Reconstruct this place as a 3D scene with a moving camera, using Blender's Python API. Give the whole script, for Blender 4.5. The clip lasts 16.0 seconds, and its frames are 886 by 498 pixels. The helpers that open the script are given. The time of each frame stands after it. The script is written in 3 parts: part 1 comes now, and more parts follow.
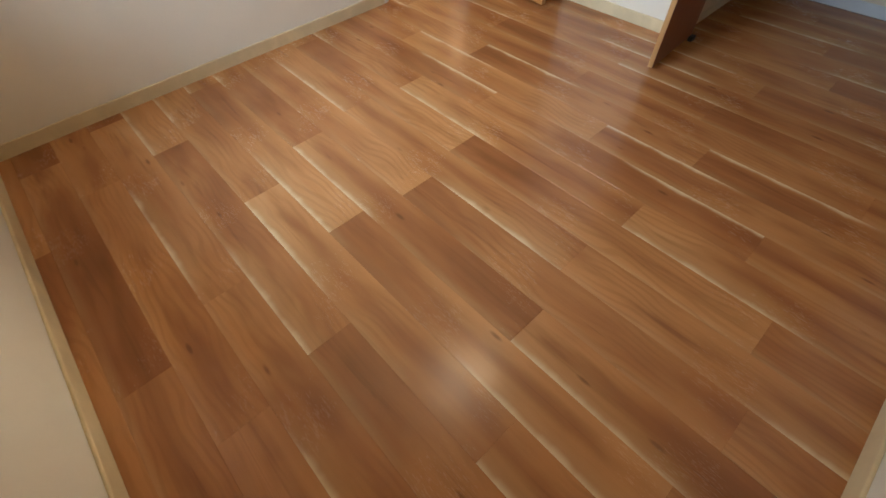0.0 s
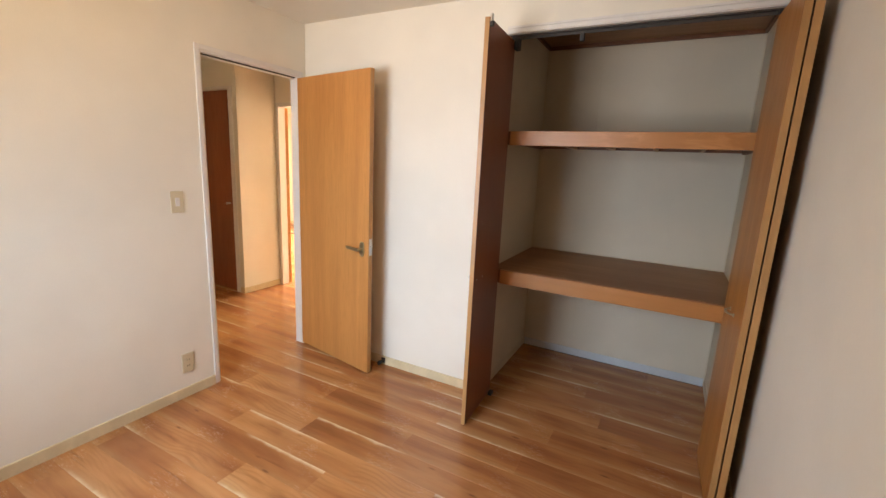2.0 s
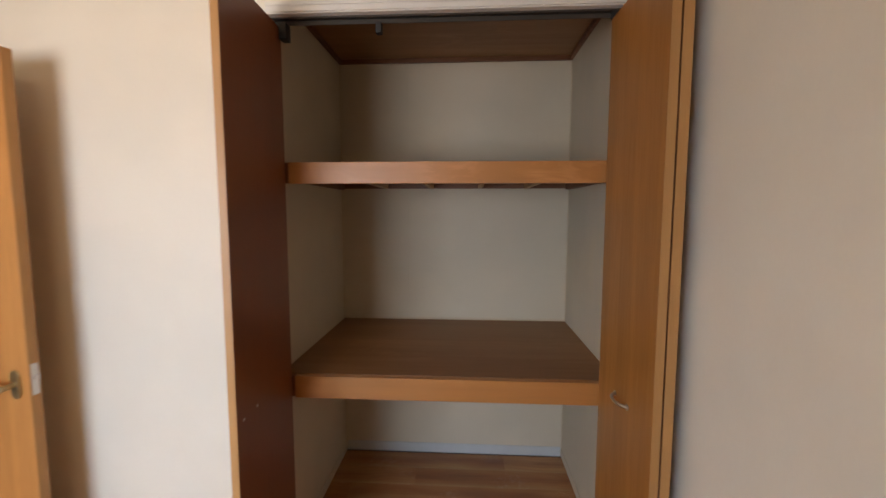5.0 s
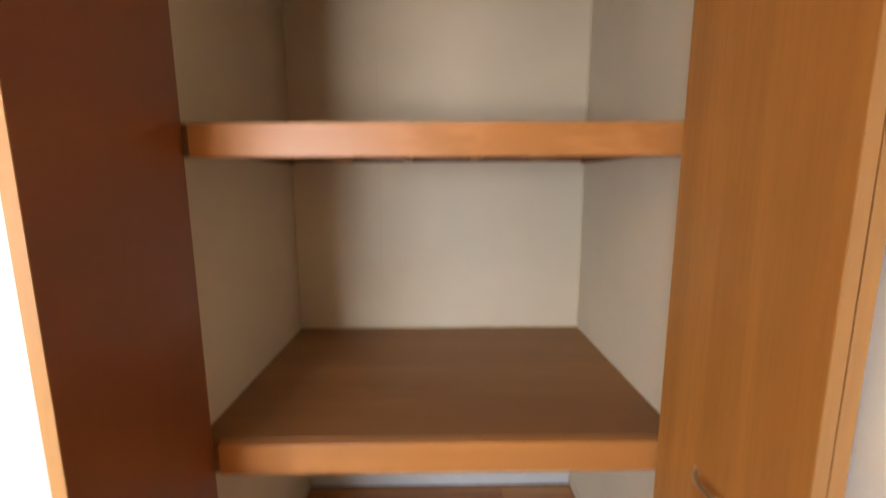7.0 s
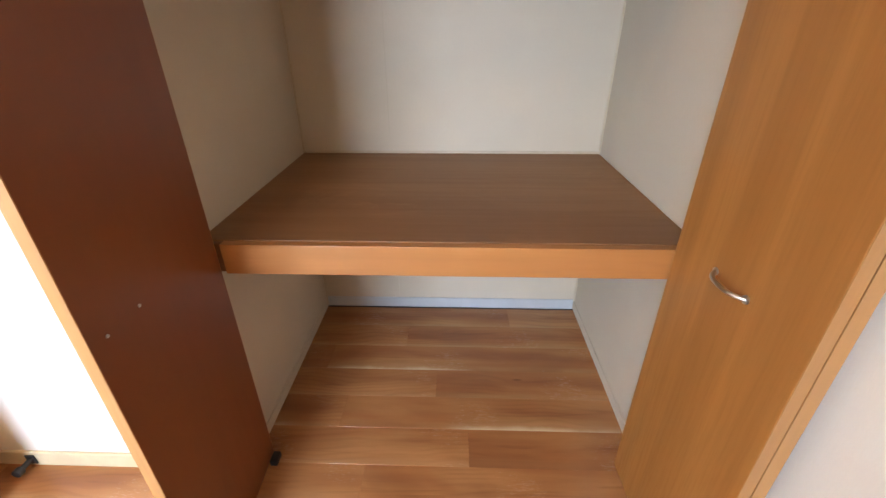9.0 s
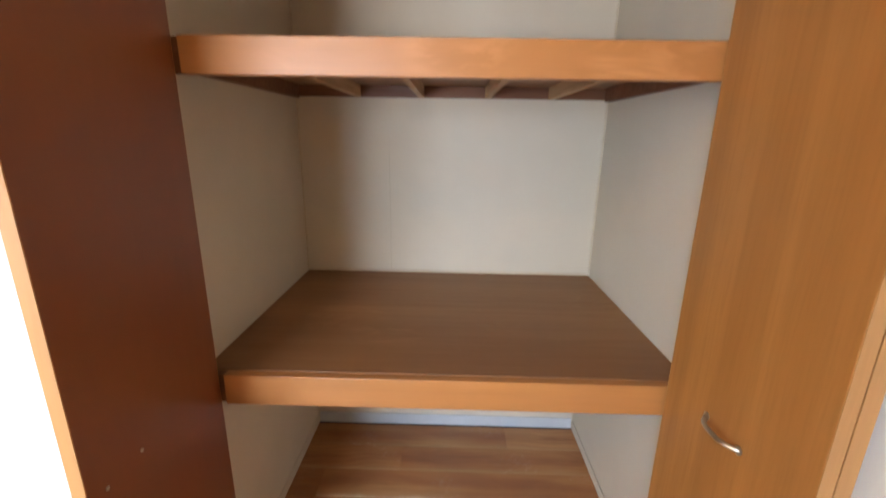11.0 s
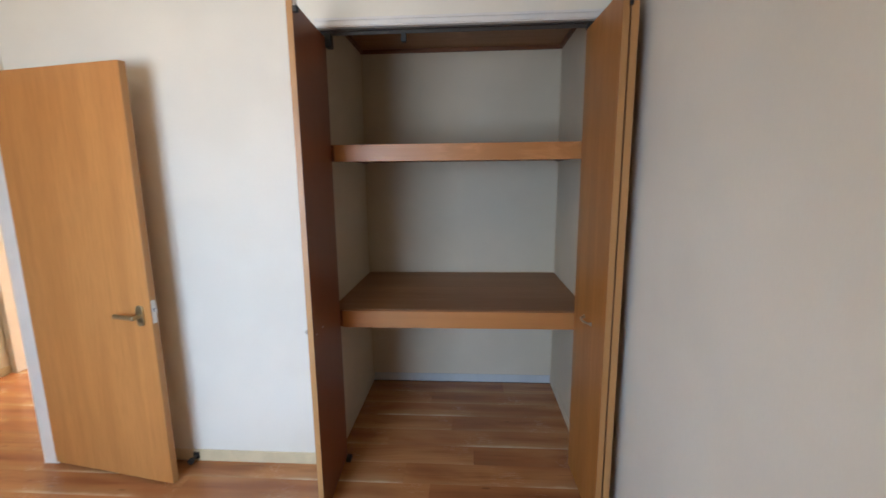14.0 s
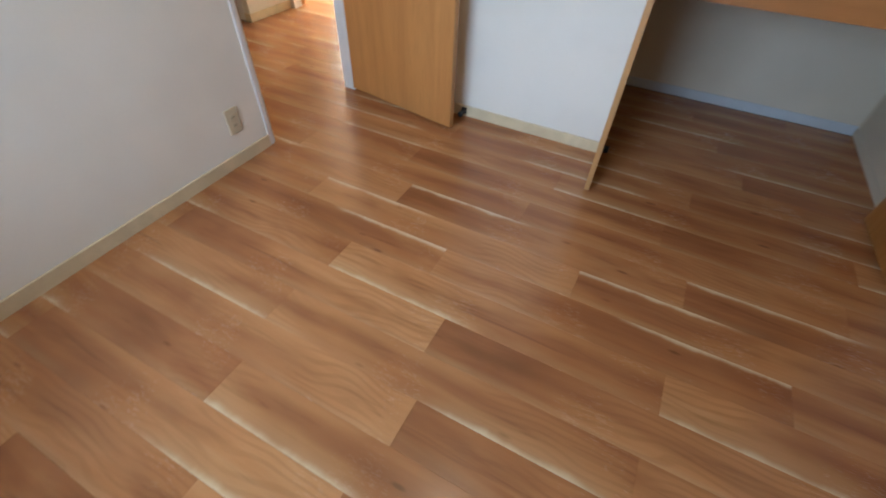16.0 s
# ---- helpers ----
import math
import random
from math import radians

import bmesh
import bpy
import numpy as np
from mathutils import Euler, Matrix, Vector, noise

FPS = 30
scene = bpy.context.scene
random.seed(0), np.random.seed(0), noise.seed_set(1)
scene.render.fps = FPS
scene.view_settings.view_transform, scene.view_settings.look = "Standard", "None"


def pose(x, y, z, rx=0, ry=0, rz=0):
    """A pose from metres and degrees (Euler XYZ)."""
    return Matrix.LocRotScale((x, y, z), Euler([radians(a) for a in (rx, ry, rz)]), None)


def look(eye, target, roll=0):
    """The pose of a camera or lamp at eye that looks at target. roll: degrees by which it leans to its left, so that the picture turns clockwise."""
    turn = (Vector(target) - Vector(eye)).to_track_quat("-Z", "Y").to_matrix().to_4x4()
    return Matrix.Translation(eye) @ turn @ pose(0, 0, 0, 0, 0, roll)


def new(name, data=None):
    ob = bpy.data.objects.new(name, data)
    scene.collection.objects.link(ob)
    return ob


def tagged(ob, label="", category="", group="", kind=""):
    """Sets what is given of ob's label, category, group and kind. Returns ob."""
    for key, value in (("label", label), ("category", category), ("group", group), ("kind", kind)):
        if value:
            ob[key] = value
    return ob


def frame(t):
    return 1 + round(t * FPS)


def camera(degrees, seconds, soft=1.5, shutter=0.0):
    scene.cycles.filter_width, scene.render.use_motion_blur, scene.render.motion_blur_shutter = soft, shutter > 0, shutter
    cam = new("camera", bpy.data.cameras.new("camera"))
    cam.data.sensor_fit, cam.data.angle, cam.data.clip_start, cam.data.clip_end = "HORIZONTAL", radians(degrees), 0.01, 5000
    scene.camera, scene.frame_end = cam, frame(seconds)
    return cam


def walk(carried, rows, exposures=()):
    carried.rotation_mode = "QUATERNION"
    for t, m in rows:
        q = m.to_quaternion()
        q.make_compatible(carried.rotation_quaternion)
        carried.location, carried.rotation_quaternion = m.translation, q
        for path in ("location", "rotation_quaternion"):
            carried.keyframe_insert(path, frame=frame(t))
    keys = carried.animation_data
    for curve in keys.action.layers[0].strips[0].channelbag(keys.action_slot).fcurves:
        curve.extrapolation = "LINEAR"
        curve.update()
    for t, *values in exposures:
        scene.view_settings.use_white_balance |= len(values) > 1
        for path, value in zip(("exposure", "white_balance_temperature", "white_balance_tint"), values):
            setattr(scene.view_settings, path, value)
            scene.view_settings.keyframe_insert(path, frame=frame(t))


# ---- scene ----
cam = camera(92.9, 16.0, shutter=0.5)
PATH = [
    (0, (2.337, -2.475, 1.148), (1.416, -1.684, -0.441), -2.8),
    (0.5, (2.3, -2.491, 1.17), (1.405, -1.51, -0.327), 0.0),
    (1, (2.363, -2.41, 1.277), (1.397, -0.982, 0.264), 2.5),
    (1.5, (2.403, -2.395, 1.395), (1.461, -0.73, 0.813), 3.8),
    (2, (2.423, -2.388, 1.453), (1.51, -0.653, 1.059), 2.7),
    (2.5, (2.419, -2.386, 1.445), (1.494, -0.664, 1.025), 1.8),
    (3, (2.41, -2.381, 1.444), (1.5, -0.653, 1.01), 1.9),
    (3.5, (2.428, -2.312, 1.446), (1.65, -0.51, 1.06), 2.9),
    (4, (2.371, -2.069, 1.472), (1.867, -0.167, 1.115), 2.8),
    (4.5, (2.297, -1.832, 1.479), (1.984, 0.128, 1.233), 0.4),
    (4.7, (2.272, -1.713, 1.476), (2.069, 0.268, 1.274), 0.5),
    (6.8, (2.149, -1.024, 1.56), (2.177, 0.97, 1.408), -0.7),
    (7, (2.156, -1.008, 1.521), (2.173, 0.966, 1.204), -0.3),
    (7.5, (2.174, -0.991, 1.465), (2.165, 0.925, 0.893), -0.2),
    (8, (2.182, -0.974, 1.391), (2.146, 0.859, 0.592), -0.5),
    (8.2, (2.185, -0.963, 1.357), (2.139, 0.825, 0.462), -0.7),
    (10.3, (2.174, -0.93, 1.329), (2.113, 0.828, 0.377), 0.8),
    (10.5, (2.175, -0.93, 1.371), (2.125, 0.882, 0.526), 0.9),
    (11, (2.163, -0.962, 1.462), (2.128, 0.966, 0.934), 0.9),
    (11.5, (2.154, -1.092, 1.513), (2.204, 0.878, 1.174), 1.7),
    (12, (2.193, -1.372, 1.515), (2.128, 0.605, 1.222), 2.1),
    (12.5, (2.195, -1.622, 1.515), (2.127, 0.353, 1.207), 0.8),
    (13, (2.177, -1.875, 1.516), (2.186, 0.097, 1.183), 1.1),
    (13.5, (2.211, -1.988, 1.51), (2.164, -0.017, 1.179), -0.5),
    (14, (2.212, -2.023, 1.502), (2.089, -0.055, 1.166), -0.6),
    (14.5, (2.161, -2.059, 1.43), (1.796, -0.208, 0.765), -0.5),
    (15, (1.96, -2.121, 1.33), (1.496, -0.516, 0.23), 0.4),
    (15.5, (1.747, -2.181, 1.271), (1.231, -0.761, -0.04), 2.6),
    (16, (1.673, -2.165, 1.229), (1.062, -0.909, -0.202), 2.5),
]
walk(cam, [(t, look(eye, target, roll)) for t, eye, target, roll in PATH],
     exposures=[(0.0, 0.68, 7050, 15), (0.5, 1.08, 7050, 17), (1.0, 1.26, 6950, 17), (1.5, 1.25, 7250, 20), (2.0, 0.95, 7450, 21), (4.0, 0.78, 7400, 22), (4.5, 0.68,
                7450, 22), (7.0, 1.7, 8250, 25), (7.5, 1.89, 7650, 22), (8.0, 2.01, 7050, 22), (10.5, 1.98, 6850, 21), (11.0, 1.93, 6950, 21), (12.0, 1.83, 7150, 20),
                (12.5, 1.42, 6780, 17), (13.5, 1.01, 6180, 15), (14.5, 0.68, 6130, 15), (15.5, 0.5, 6050, 14), (16.0, 0.46, 6050, 14)])

# ---- light ----
world = bpy.data.worlds.new("sky")
scene.world = world
world.use_nodes = True
SUN_EL, SUN_AZ = radians(31), radians(12)
wn, wl = world.node_tree.nodes, world.node_tree.links
sky = wn.new("ShaderNodeTexSky")
sky.sky_type, sky.sun_disc, sky.sun_elevation, sky.sun_rotation = "NISHITA", False, SUN_EL, SUN_AZ
wl.new(sky.outputs[0], wn["Background"].inputs[0])
wn["Background"].inputs[1].default_value = 0.10

sun = new("sun", bpy.data.lights.new("sun", "SUN"))
sun.data.energy, sun.data.angle, sun.data.color = 5.0, radians(0.5), (1.0, 0.90, 0.74)
sun.matrix_world = look((math.sin(SUN_AZ) * 9, math.cos(SUN_AZ) * 9, 9 * math.tan(SUN_EL)), (0, 0, 0))


def sky_panel(name, eye, target, w, h, power, colour, spread):
    lamp = new(name, bpy.data.lights.new(name, "AREA"))
    lamp.data.shape, lamp.data.size, lamp.data.size_y = "RECTANGLE", w, h
    lamp.data.energy, lamp.data.color = power, colour
    lamp.data.spread = radians(spread)
    lamp.matrix_world = look(eye, target)


WIN = (0.28, 1.46, 0.76, 1.88)     # bedroom window: x0, x1, z0, z1 in the front wall
FAR_WIN = (-3.5, -0.3, 0.02, 2.0)   # window of the far room in its y = 4.3 wall
sky_panel("sky_at_window", ((WIN[0] + WIN[1]) / 2, -3.02, 1.32), (1.02, -2.02, 1.00), 1.12, 1.06, 17.0, (0.51, 0.745, 1.0), 110)
sky_panel("ground_light_at_window", ((WIN[0] + WIN[1]) / 2, -3.03, 1.32), (0.90, -2.02, 2.28), 1.12, 1.06, 7.0, (1.0, 0.87, 0.64), 90)
sky_panel("sky_at_far_window", (-1.9, 4.36, 1.05), (-1.8, 2.36, 0.0), 3.1, 1.8, 270, (0.96, 0.97, 0.80), 170)

# ---- materials ----
def material(name, rough=0.5, metal=0.0):
    m = bpy.data.materials.new(name)
    m.use_nodes = True
    b = m.node_tree.nodes["Principled BSDF"]
    b.inputs["Roughness"].default_value, b.inputs["Metallic"].default_value = rough, metal
    return m, m.node_tree.nodes, m.node_tree.links, b


def node(nodes, kind, **values):
    n = nodes.new(kind)
    for k, v in values.items():
        n.inputs[k].default_value = v
    return n


def mixer(nodes, links, fac, a, b, blend="MIX"):
    n = nodes.new("ShaderNodeMix")
    n.data_type, n.blend_type = "RGBA", blend
    for sock, val in ((n.inputs[0], fac), (n.inputs[6], a), (n.inputs[7], b)):
        if isinstance(val, bpy.types.NodeSocket):
            links.new(val, sock)
        elif isinstance(val, tuple):
            sock.default_value = (*val, 1)
        else:
            sock.default_value = val
    return n.outputs[2]


def calc(nodes, links, op, a, b=0.0, c=0.0, clamp=False):
    n = nodes.new("ShaderNodeMath")
    n.operation, n.use_clamp = op, clamp
    for sock, val in zip(n.inputs, (a, b, c)):
        if isinstance(val, bpy.types.NodeSocket):
            links.new(val, sock)
        else:
            sock.default_value = val
    return n.outputs[0]


def remap(nodes, links, value, a, b, c=0.0, d=1.0):
    n = nodes.new("ShaderNodeMapRange")
    n.interpolation_type = "SMOOTHSTEP"
    links.new(value, n.inputs[0])
    for sock, val in zip(n.inputs[1:5], (a, b, c, d)):
        sock.default_value = val
    return n.outputs[0]


def stretched(nodes, links, scale, rand=True):
    """Object coordinates, scaled, with a shift of its own for each object."""
    tc = nodes.new("ShaderNodeTexCoord")
    mp = nodes.new("ShaderNodeMapping")
    mp.inputs["Scale"].default_value = scale
    links.new(tc.outputs["Object"], mp.inputs["Vector"])
    if not rand:
        return mp.outputs[0]
    info = nodes.new("ShaderNodeObjectInfo")
    far = calc(nodes, links, "MULTIPLY", info.outputs["Random"], 37.0)
    add = nodes.new("ShaderNodeVectorMath")
    links.new(mp.outputs[0], add.inputs[0])
    cb = nodes.new("ShaderNodeCombineXYZ")
    for k in range(3):
        links.new(far, cb.inputs[k])
    links.new(cb.outputs[0], add.inputs[1])
    return add.outputs[0]


def noisy(nodes, links, vec, scale, detail=4.0, rough=0.55, distort=0.0):
    n = node(nodes, "ShaderNodeTexNoise", Scale=scale, Detail=detail, Roughness=rough, Distortion=distort)
    links.new(vec, n.inputs["Vector"])
    return n.outputs["Fac"]


def bumped(nodes, links, bsdf, height, strength, distance):
    n = node(nodes, "ShaderNodeBump", Strength=strength, Distance=distance)
    links.new(height, n.inputs["Height"])
    links.new(n.outputs[0], bsdf.inputs["Normal"])


def wallpaper(name, base, stain=0.06):
    m, n, l, b = material(name, 0.75)
    v = stretched(n, l, (1, 1, 1), False)
    fine = noisy(n, l, v, 420, 2, 0.6)
    weave = noisy(n, l, stretched(n, l, (260, 260, 60), False), 1.0, 2)
    blot = noisy(n, l, v, 1.7, 3)
    dark = tuple(c * (1 - stain) for c in base)
    col = mixer(n, l, remap(n, l, blot, 0.35, 0.65), dark, base)
    col = mixer(n, l, remap(n, l, weave, 0.3, 0.7, 0.0, 0.10), col, tuple(c * 0.82 for c in base))
    l.new(col, b.inputs["Base Color"])
    bumped(n, l, b, calc(n, l, "ADD", fine, weave), 0.25, 0.0008)
    b.inputs["Specular IOR Level"].default_value = 0.25
    return m


def veneer(name, light, dark, axis="z", rough=0.38, fine=1.0, bump=0.08, coat=0.0, pore=0.45, figure=0.0):
    """Wood with straight grain along an axis."""
    m, n, l, b = material(name, rough)
    along = {"x": (0.5, 9, 9), "y": (9, 0.5, 9), "z": (9, 9, 0.5)}[axis]
    v = stretched(n, l, tuple(c * fine for c in along))
    broad = noisy(n, l, v, 1.0, 3, 0.5, 0.6)
    v2 = stretched(n, l, tuple(c * 9 * fine for c in along))
    pores = noisy(n, l, v2, 1.0, 3, 0.7)
    col = mixer(n, l, remap(n, l, broad, 0.3, 0.7), dark, light)
    if figure:
        curl = noisy(n, l, stretched(n, l, (4.5, 9, 16)), 1.0, 3, 0.6, 1.8)
        where = noisy(n, l, stretched(n, l, (2.2, 2.2, 2.2)), 1.0, 1)
        col = mixer(n, l, calc(n, l, "MULTIPLY", remap(n, l, curl, 0.42, 0.68), remap(n, l, where, 0.5, 0.62, 0.0, figure)), col, tuple(min(c * 1.35 + 0.03, 1.0) for c in light))
    col = mixer(n, l, remap(n, l, pores, 0.42, 0.7, 0.0, pore), col, tuple(c * 0.72 for c in dark))
    l.new(col, b.inputs["Base Color"])
    l.new(remap(n, l, pores, 0.3, 0.7, rough - 0.1 * pore, rough + 0.25 * pore), b.inputs["Roughness"])
    if bump:
        bumped(n, l, b, pores, bump, 0.0004)
    b.inputs["Coat Weight"].default_value = coat
    return m


def painted(name, base, rough=0.45, grime=0.12):
    m, n, l, b = material(name, rough)
    v = stretched(n, l, (1, 1, 1))
    a = noisy(n, l, v, 9, 4)
    f = noisy(n, l, v, 160, 2)
    l.new(mixer(n, l, remap(n, l, a, 0.35, 0.7, 0, 1), tuple(c * (1 - grime) for c in base), base), b.inputs["Base Color"])
    bumped(n, l, b, f, 0.06, 0.0004)
    return m


def metal(name, base, rough):
    m, n, l, b = material(name, rough, 1.0)
    v = stretched(n, l, (1, 1, 1))
    a = noisy(n, l, v, 60, 3)
    l.new(mixer(n, l, a, tuple(c * 0.8 for c in base), base), b.inputs["Base Color"])
    l.new(remap(n, l, a, 0.3, 0.7, rough, rough + 0.12), b.inputs["Roughness"])
    return m


def plank_material():
    """Vinyl plank print. The object's colour carries: start tone, end tone, place of the pale sapwood line, its edge."""
    m, n, l, b = material("vinyl_plank", 0.30)
    tc = n.new("ShaderNodeTexCoord")
    sep = n.new("ShaderNodeSeparateXYZ")
    l.new(tc.outputs["Object"], sep.inputs[0])
    x, y = sep.outputs[0], sep.outputs[1]
    info = n.new("ShaderNodeObjectInfo")
    rgb = n.new("ShaderNodeSeparateColor")
    l.new(info.outputs["Color"], rgb.inputs[0])
    start, end, where, edge = rgb.outputs[0], rgb.outputs[1], rgb.outputs[2], info.outputs["Alpha"]
    u = calc(n, l, "DIVIDE", x, 1.235)
    w = calc(n, l, "DIVIDE", y, 0.1523)
    # tone along the plank and across it
    wave = noisy(n, l, stretched(n, l, (1.7, 5.0, 1)), 1.0, 3, 0.5, 0.5)
    tone = calc(n, l, "ADD", calc(n, l, "MULTIPLY", start, calc(n, l, "SUBTRACT", 1.0, remap(n, l, u, 0.10, 0.62))),
                calc(n, l, "MULTIPLY", end, remap(n, l, u, 0.10, 0.62)))
    tone = calc(n, l, "ADD", tone, calc(n, l, "MULTIPLY", calc(n, l, "SUBTRACT", wave, 0.5), 0.85))
    tone = calc(n, l, "MULTIPLY_ADD", tone, 0.92, 0.04)
    streak = noisy(n, l, stretched(n, l, (1.1, 17.0, 1)), 1.0, 3, 0.55, 0.9)
    tone = calc(n, l, "ADD", tone, calc(n, l, "MULTIPLY", calc(n, l, "SUBTRACT", streak, 0.5), 0.28))
    ramp = n.new("ShaderNodeValToRGB")
    l.new(tone, ramp.inputs[0])
    e = ramp.color_ramp.elements
    e[0].position, e[0].color = 0.02, (*PLANK_TONES[0], 1)
    e[1].position, e[1].color = 1.0, (*PLANK_TONES[3], 1)
    for p, c in ((0.34, PLANK_TONES[1]), (0.66, PLANK_TONES[2])):
        k = e.new(p)
        k.color = (*c, 1)
    col = ramp.outputs[0]
    # dark heartwood flecks in the middle of the plank
    heart = noisy(n, l, stretched(n, l, (1.5, 24.0, 1)), 1.0, 3, 0.55, 1.4)
    middle = calc(n, l, "MULTIPLY", remap(n, l, w, 0.15, 0.42), remap(n, l, w, 0.85, 0.55))
    col = mixer(n, l, calc(n, l, "MULTIPLY", remap(n, l, heart, 0.54, 0.74, 0, 0.42), middle), col, (0.12, 0.045, 0.018))
    # soft dark heart band and pale sapwood side
    drift = noisy(n, l, stretched(n, l, (1.8, 0.6, 1)), 1.0, 2)
    band = calc(n, l, "ADD", w, calc(n, l, "MULTIPLY", calc(n, l, "SUBTRACT", drift, 0.5), 0.5))
    core = calc(n, l, "MULTIPLY", remap(n, l, band, 0.30, 0.50), remap(n, l, band, 0.85, 0.60))
    col = mixer(n, l, calc(n, l, "MULTIPLY", core, remap(n, l, wave, 0.36, 0.64, 0.46, 0.10)), col, (0.22, 0.080, 0.030))
    col = mixer(n, l, calc(n, l, "MULTIPLY", remap(n, l, band, 0.26, 0.04), remap(n, l, drift, 0.4, 0.6, 0.12, 0.42)), col, (0.52, 0.30, 0.14))
    # arched grain and fine pores
    rings = n.new("ShaderNodeTexWave")
    rings.wave_type, rings.bands_direction = "BANDS", "Y"
    for k, val in (("Scale", 13.0), ("Distortion", 26.0), ("Detail", 2.0), ("Detail Scale", 0.32)):
        rings.inputs[k].default_value = val
    l.new(stretched(n, l, (0.45, 1.0, 1)), rings.inputs["Vector"])
    col = mixer(n, l, calc(n, l, "MULTIPLY", remap(n, l, rings.outputs["Fac"], 0.45, 0.95), calc(n, l, "MULTIPLY", remap(n, l, drift, 0.44, 0.60), 0.20)), col, (0.21, 0.083, 0.032))
    pores = noisy(n, l, stretched(n, l, (22, 420, 1)), 1.0, 3, 0.7)
    col = mixer(n, l, remap(n, l, pores, 0.5, 0.75, 0, 0.14), col, (0.20, 0.085, 0.035))
    # a few small knots
    cells = n.new("ShaderNodeTexVoronoi")
    cells.inputs["Scale"].default_value = 1.0
    l.new(stretched(n, l, (3.1, 11.0, 1)), cells.inputs["Vector"])
    col = mixer(n, l, calc(n, l, "MULTIPLY", remap(n, l, cells.outputs["Distance"], 0.10, 0.03), 0.55), col, (0.10, 0.038, 0.016))
    # pale sapwood line along one edge
    shift = noisy(n, l, stretched(n, l, (9, 1, 1)), 1.0, 3)
    low = remap(n, l, calc(n, l, "ADD", w, calc(n, l, "MULTIPLY", shift, 0.26)), 0.27, 0.09)
    high = remap(n, l, calc(n, l, "SUBTRACT", w, calc(n, l, "MULTIPLY", shift, 0.22)), 0.74, 0.88)
    broad = remap(n, l, w, 0.60, 0.02, 0.0, 0.40)
    span = remap(n, l, calc(n, l, "ABSOLUTE", calc(n, l, "SUBTRACT", u, where)), 0.30, 0.16)
    is_low = calc(n, l, "MULTIPLY", calc(n, l, "GREATER_THAN", edge, 0.3), calc(n, l, "LESS_THAN", edge, 0.7))
    is_high = calc(n, l, "GREATER_THAN", edge, 0.7)
    line = calc(n, l, "ADD", calc(n, l, "MULTIPLY", low, is_low), calc(n, l, "MULTIPLY", high, is_high))
    col = mixer(n, l, calc(n, l, "MULTIPLY", calc(n, l, "MULTIPLY", broad, is_low), span), col, (0.48, 0.285, 0.13))
    col = mixer(n, l, calc(n, l, "MULTIPLY", calc(n, l, "MULTIPLY", line, span), 0.80), col, (0.72, 0.55, 0.35))
    l.new(col, b.inputs["Base Color"])
    emboss = noisy(n, l, stretched(n, l, (45, 260, 1)), 1.0, 3, 0.7)
    scuff = noisy(n, l, stretched(n, l, (3, 3, 3), False), 1.0, 4)
    l.new(calc(n, l, "ADD", remap(n, l, emboss, 0.3, 0.7, 0.13, 0.22), remap(n, l, scuff, 0.35, 0.7, 0.0, 0.10)), b.inputs["Roughness"])
    bumped(n, l, b, emboss, 0.32, 0.0008)
    b.inputs["Specular IOR Level"].default_value = 0.5
    return m


PLANK_TONES = ((0.195, 0.065, 0.022), (0.375, 0.146, 0.052), (0.540, 0.248, 0.094), (0.640, 0.370, 0.170))
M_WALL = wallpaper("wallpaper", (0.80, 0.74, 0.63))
# closet paper is darker than the room's: part of the closet's shade, in colour
M_CLOSET_SHADED = wallpaper("closet_wallpaper_shaded", (0.67, 0.57, 0.43), 0.08)
M_CEIL = wallpaper("ceiling_paper", (0.74, 0.69, 0.60))
M_PLANK = plank_material()
M_SUB = painted("subfloor", (0.05, 0.03, 0.02), 0.8)
M_OAK = veneer("oak_veneer", (0.58, 0.254, 0.075), (0.50, 0.208, 0.058), "z", 0.36, 1.5, pore=0.32)
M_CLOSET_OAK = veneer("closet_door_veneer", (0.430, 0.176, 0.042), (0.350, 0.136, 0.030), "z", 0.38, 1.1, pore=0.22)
M_OAK_EDGE = veneer("oak_edge_band", (0.47, 0.235, 0.083), (0.41, 0.198, 0.066), "z", 0.42, pore=0.2)
M_DARK = veneer("dark_brown_back", (0.215, 0.060, 0.016), (0.195, 0.053, 0.014), "z", 0.42, 0.5, 0.0, pore=0.05)
M_RAIL = veneer("shelf_rail_wood", (0.47, 0.196, 0.055), (0.35, 0.128, 0.033), "x", 0.38, 0.4, pore=0.14, figure=0.42)
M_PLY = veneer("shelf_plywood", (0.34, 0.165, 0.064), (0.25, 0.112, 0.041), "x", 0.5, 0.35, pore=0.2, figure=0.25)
M_JOIST = veneer("joist_wood", (0.60, 0.38, 0.20), (0.45, 0.26, 0.12), "y", 0.6)
M_CROWN = veneer("closet_trim_wood", (0.20, 0.075, 0.028), (0.15, 0.050, 0.018), "x", 0.5)
M_BASE = painted("baseboard_cream", (0.70, 0.56, 0.345), 0.45, 0.14)
M_CASING = painted("casing_white", (0.74, 0.70, 0.65), 0.42, 0.06)
M_CBASE = painted("closet_baseboard_white", (0.56, 0.57, 0.57), 0.5, 0.06)
M_BEAD = painted("corner_bead_beige", (0.62, 0.50, 0.34), 0.5, 0.1)
M_BLACK = painted("black_plastic", (0.018, 0.017, 0.017), 0.5, 0.2)
M_IVORY = painted("ivory_plastic", (0.62, 0.52, 0.345), 0.38, 0.05)
M_SLOT = painted("slot_dark", (0.05, 0.04, 0.03), 0.6)
M_BRASS = metal("aged_brass", (0.52, 0.44, 0.27), 0.42)
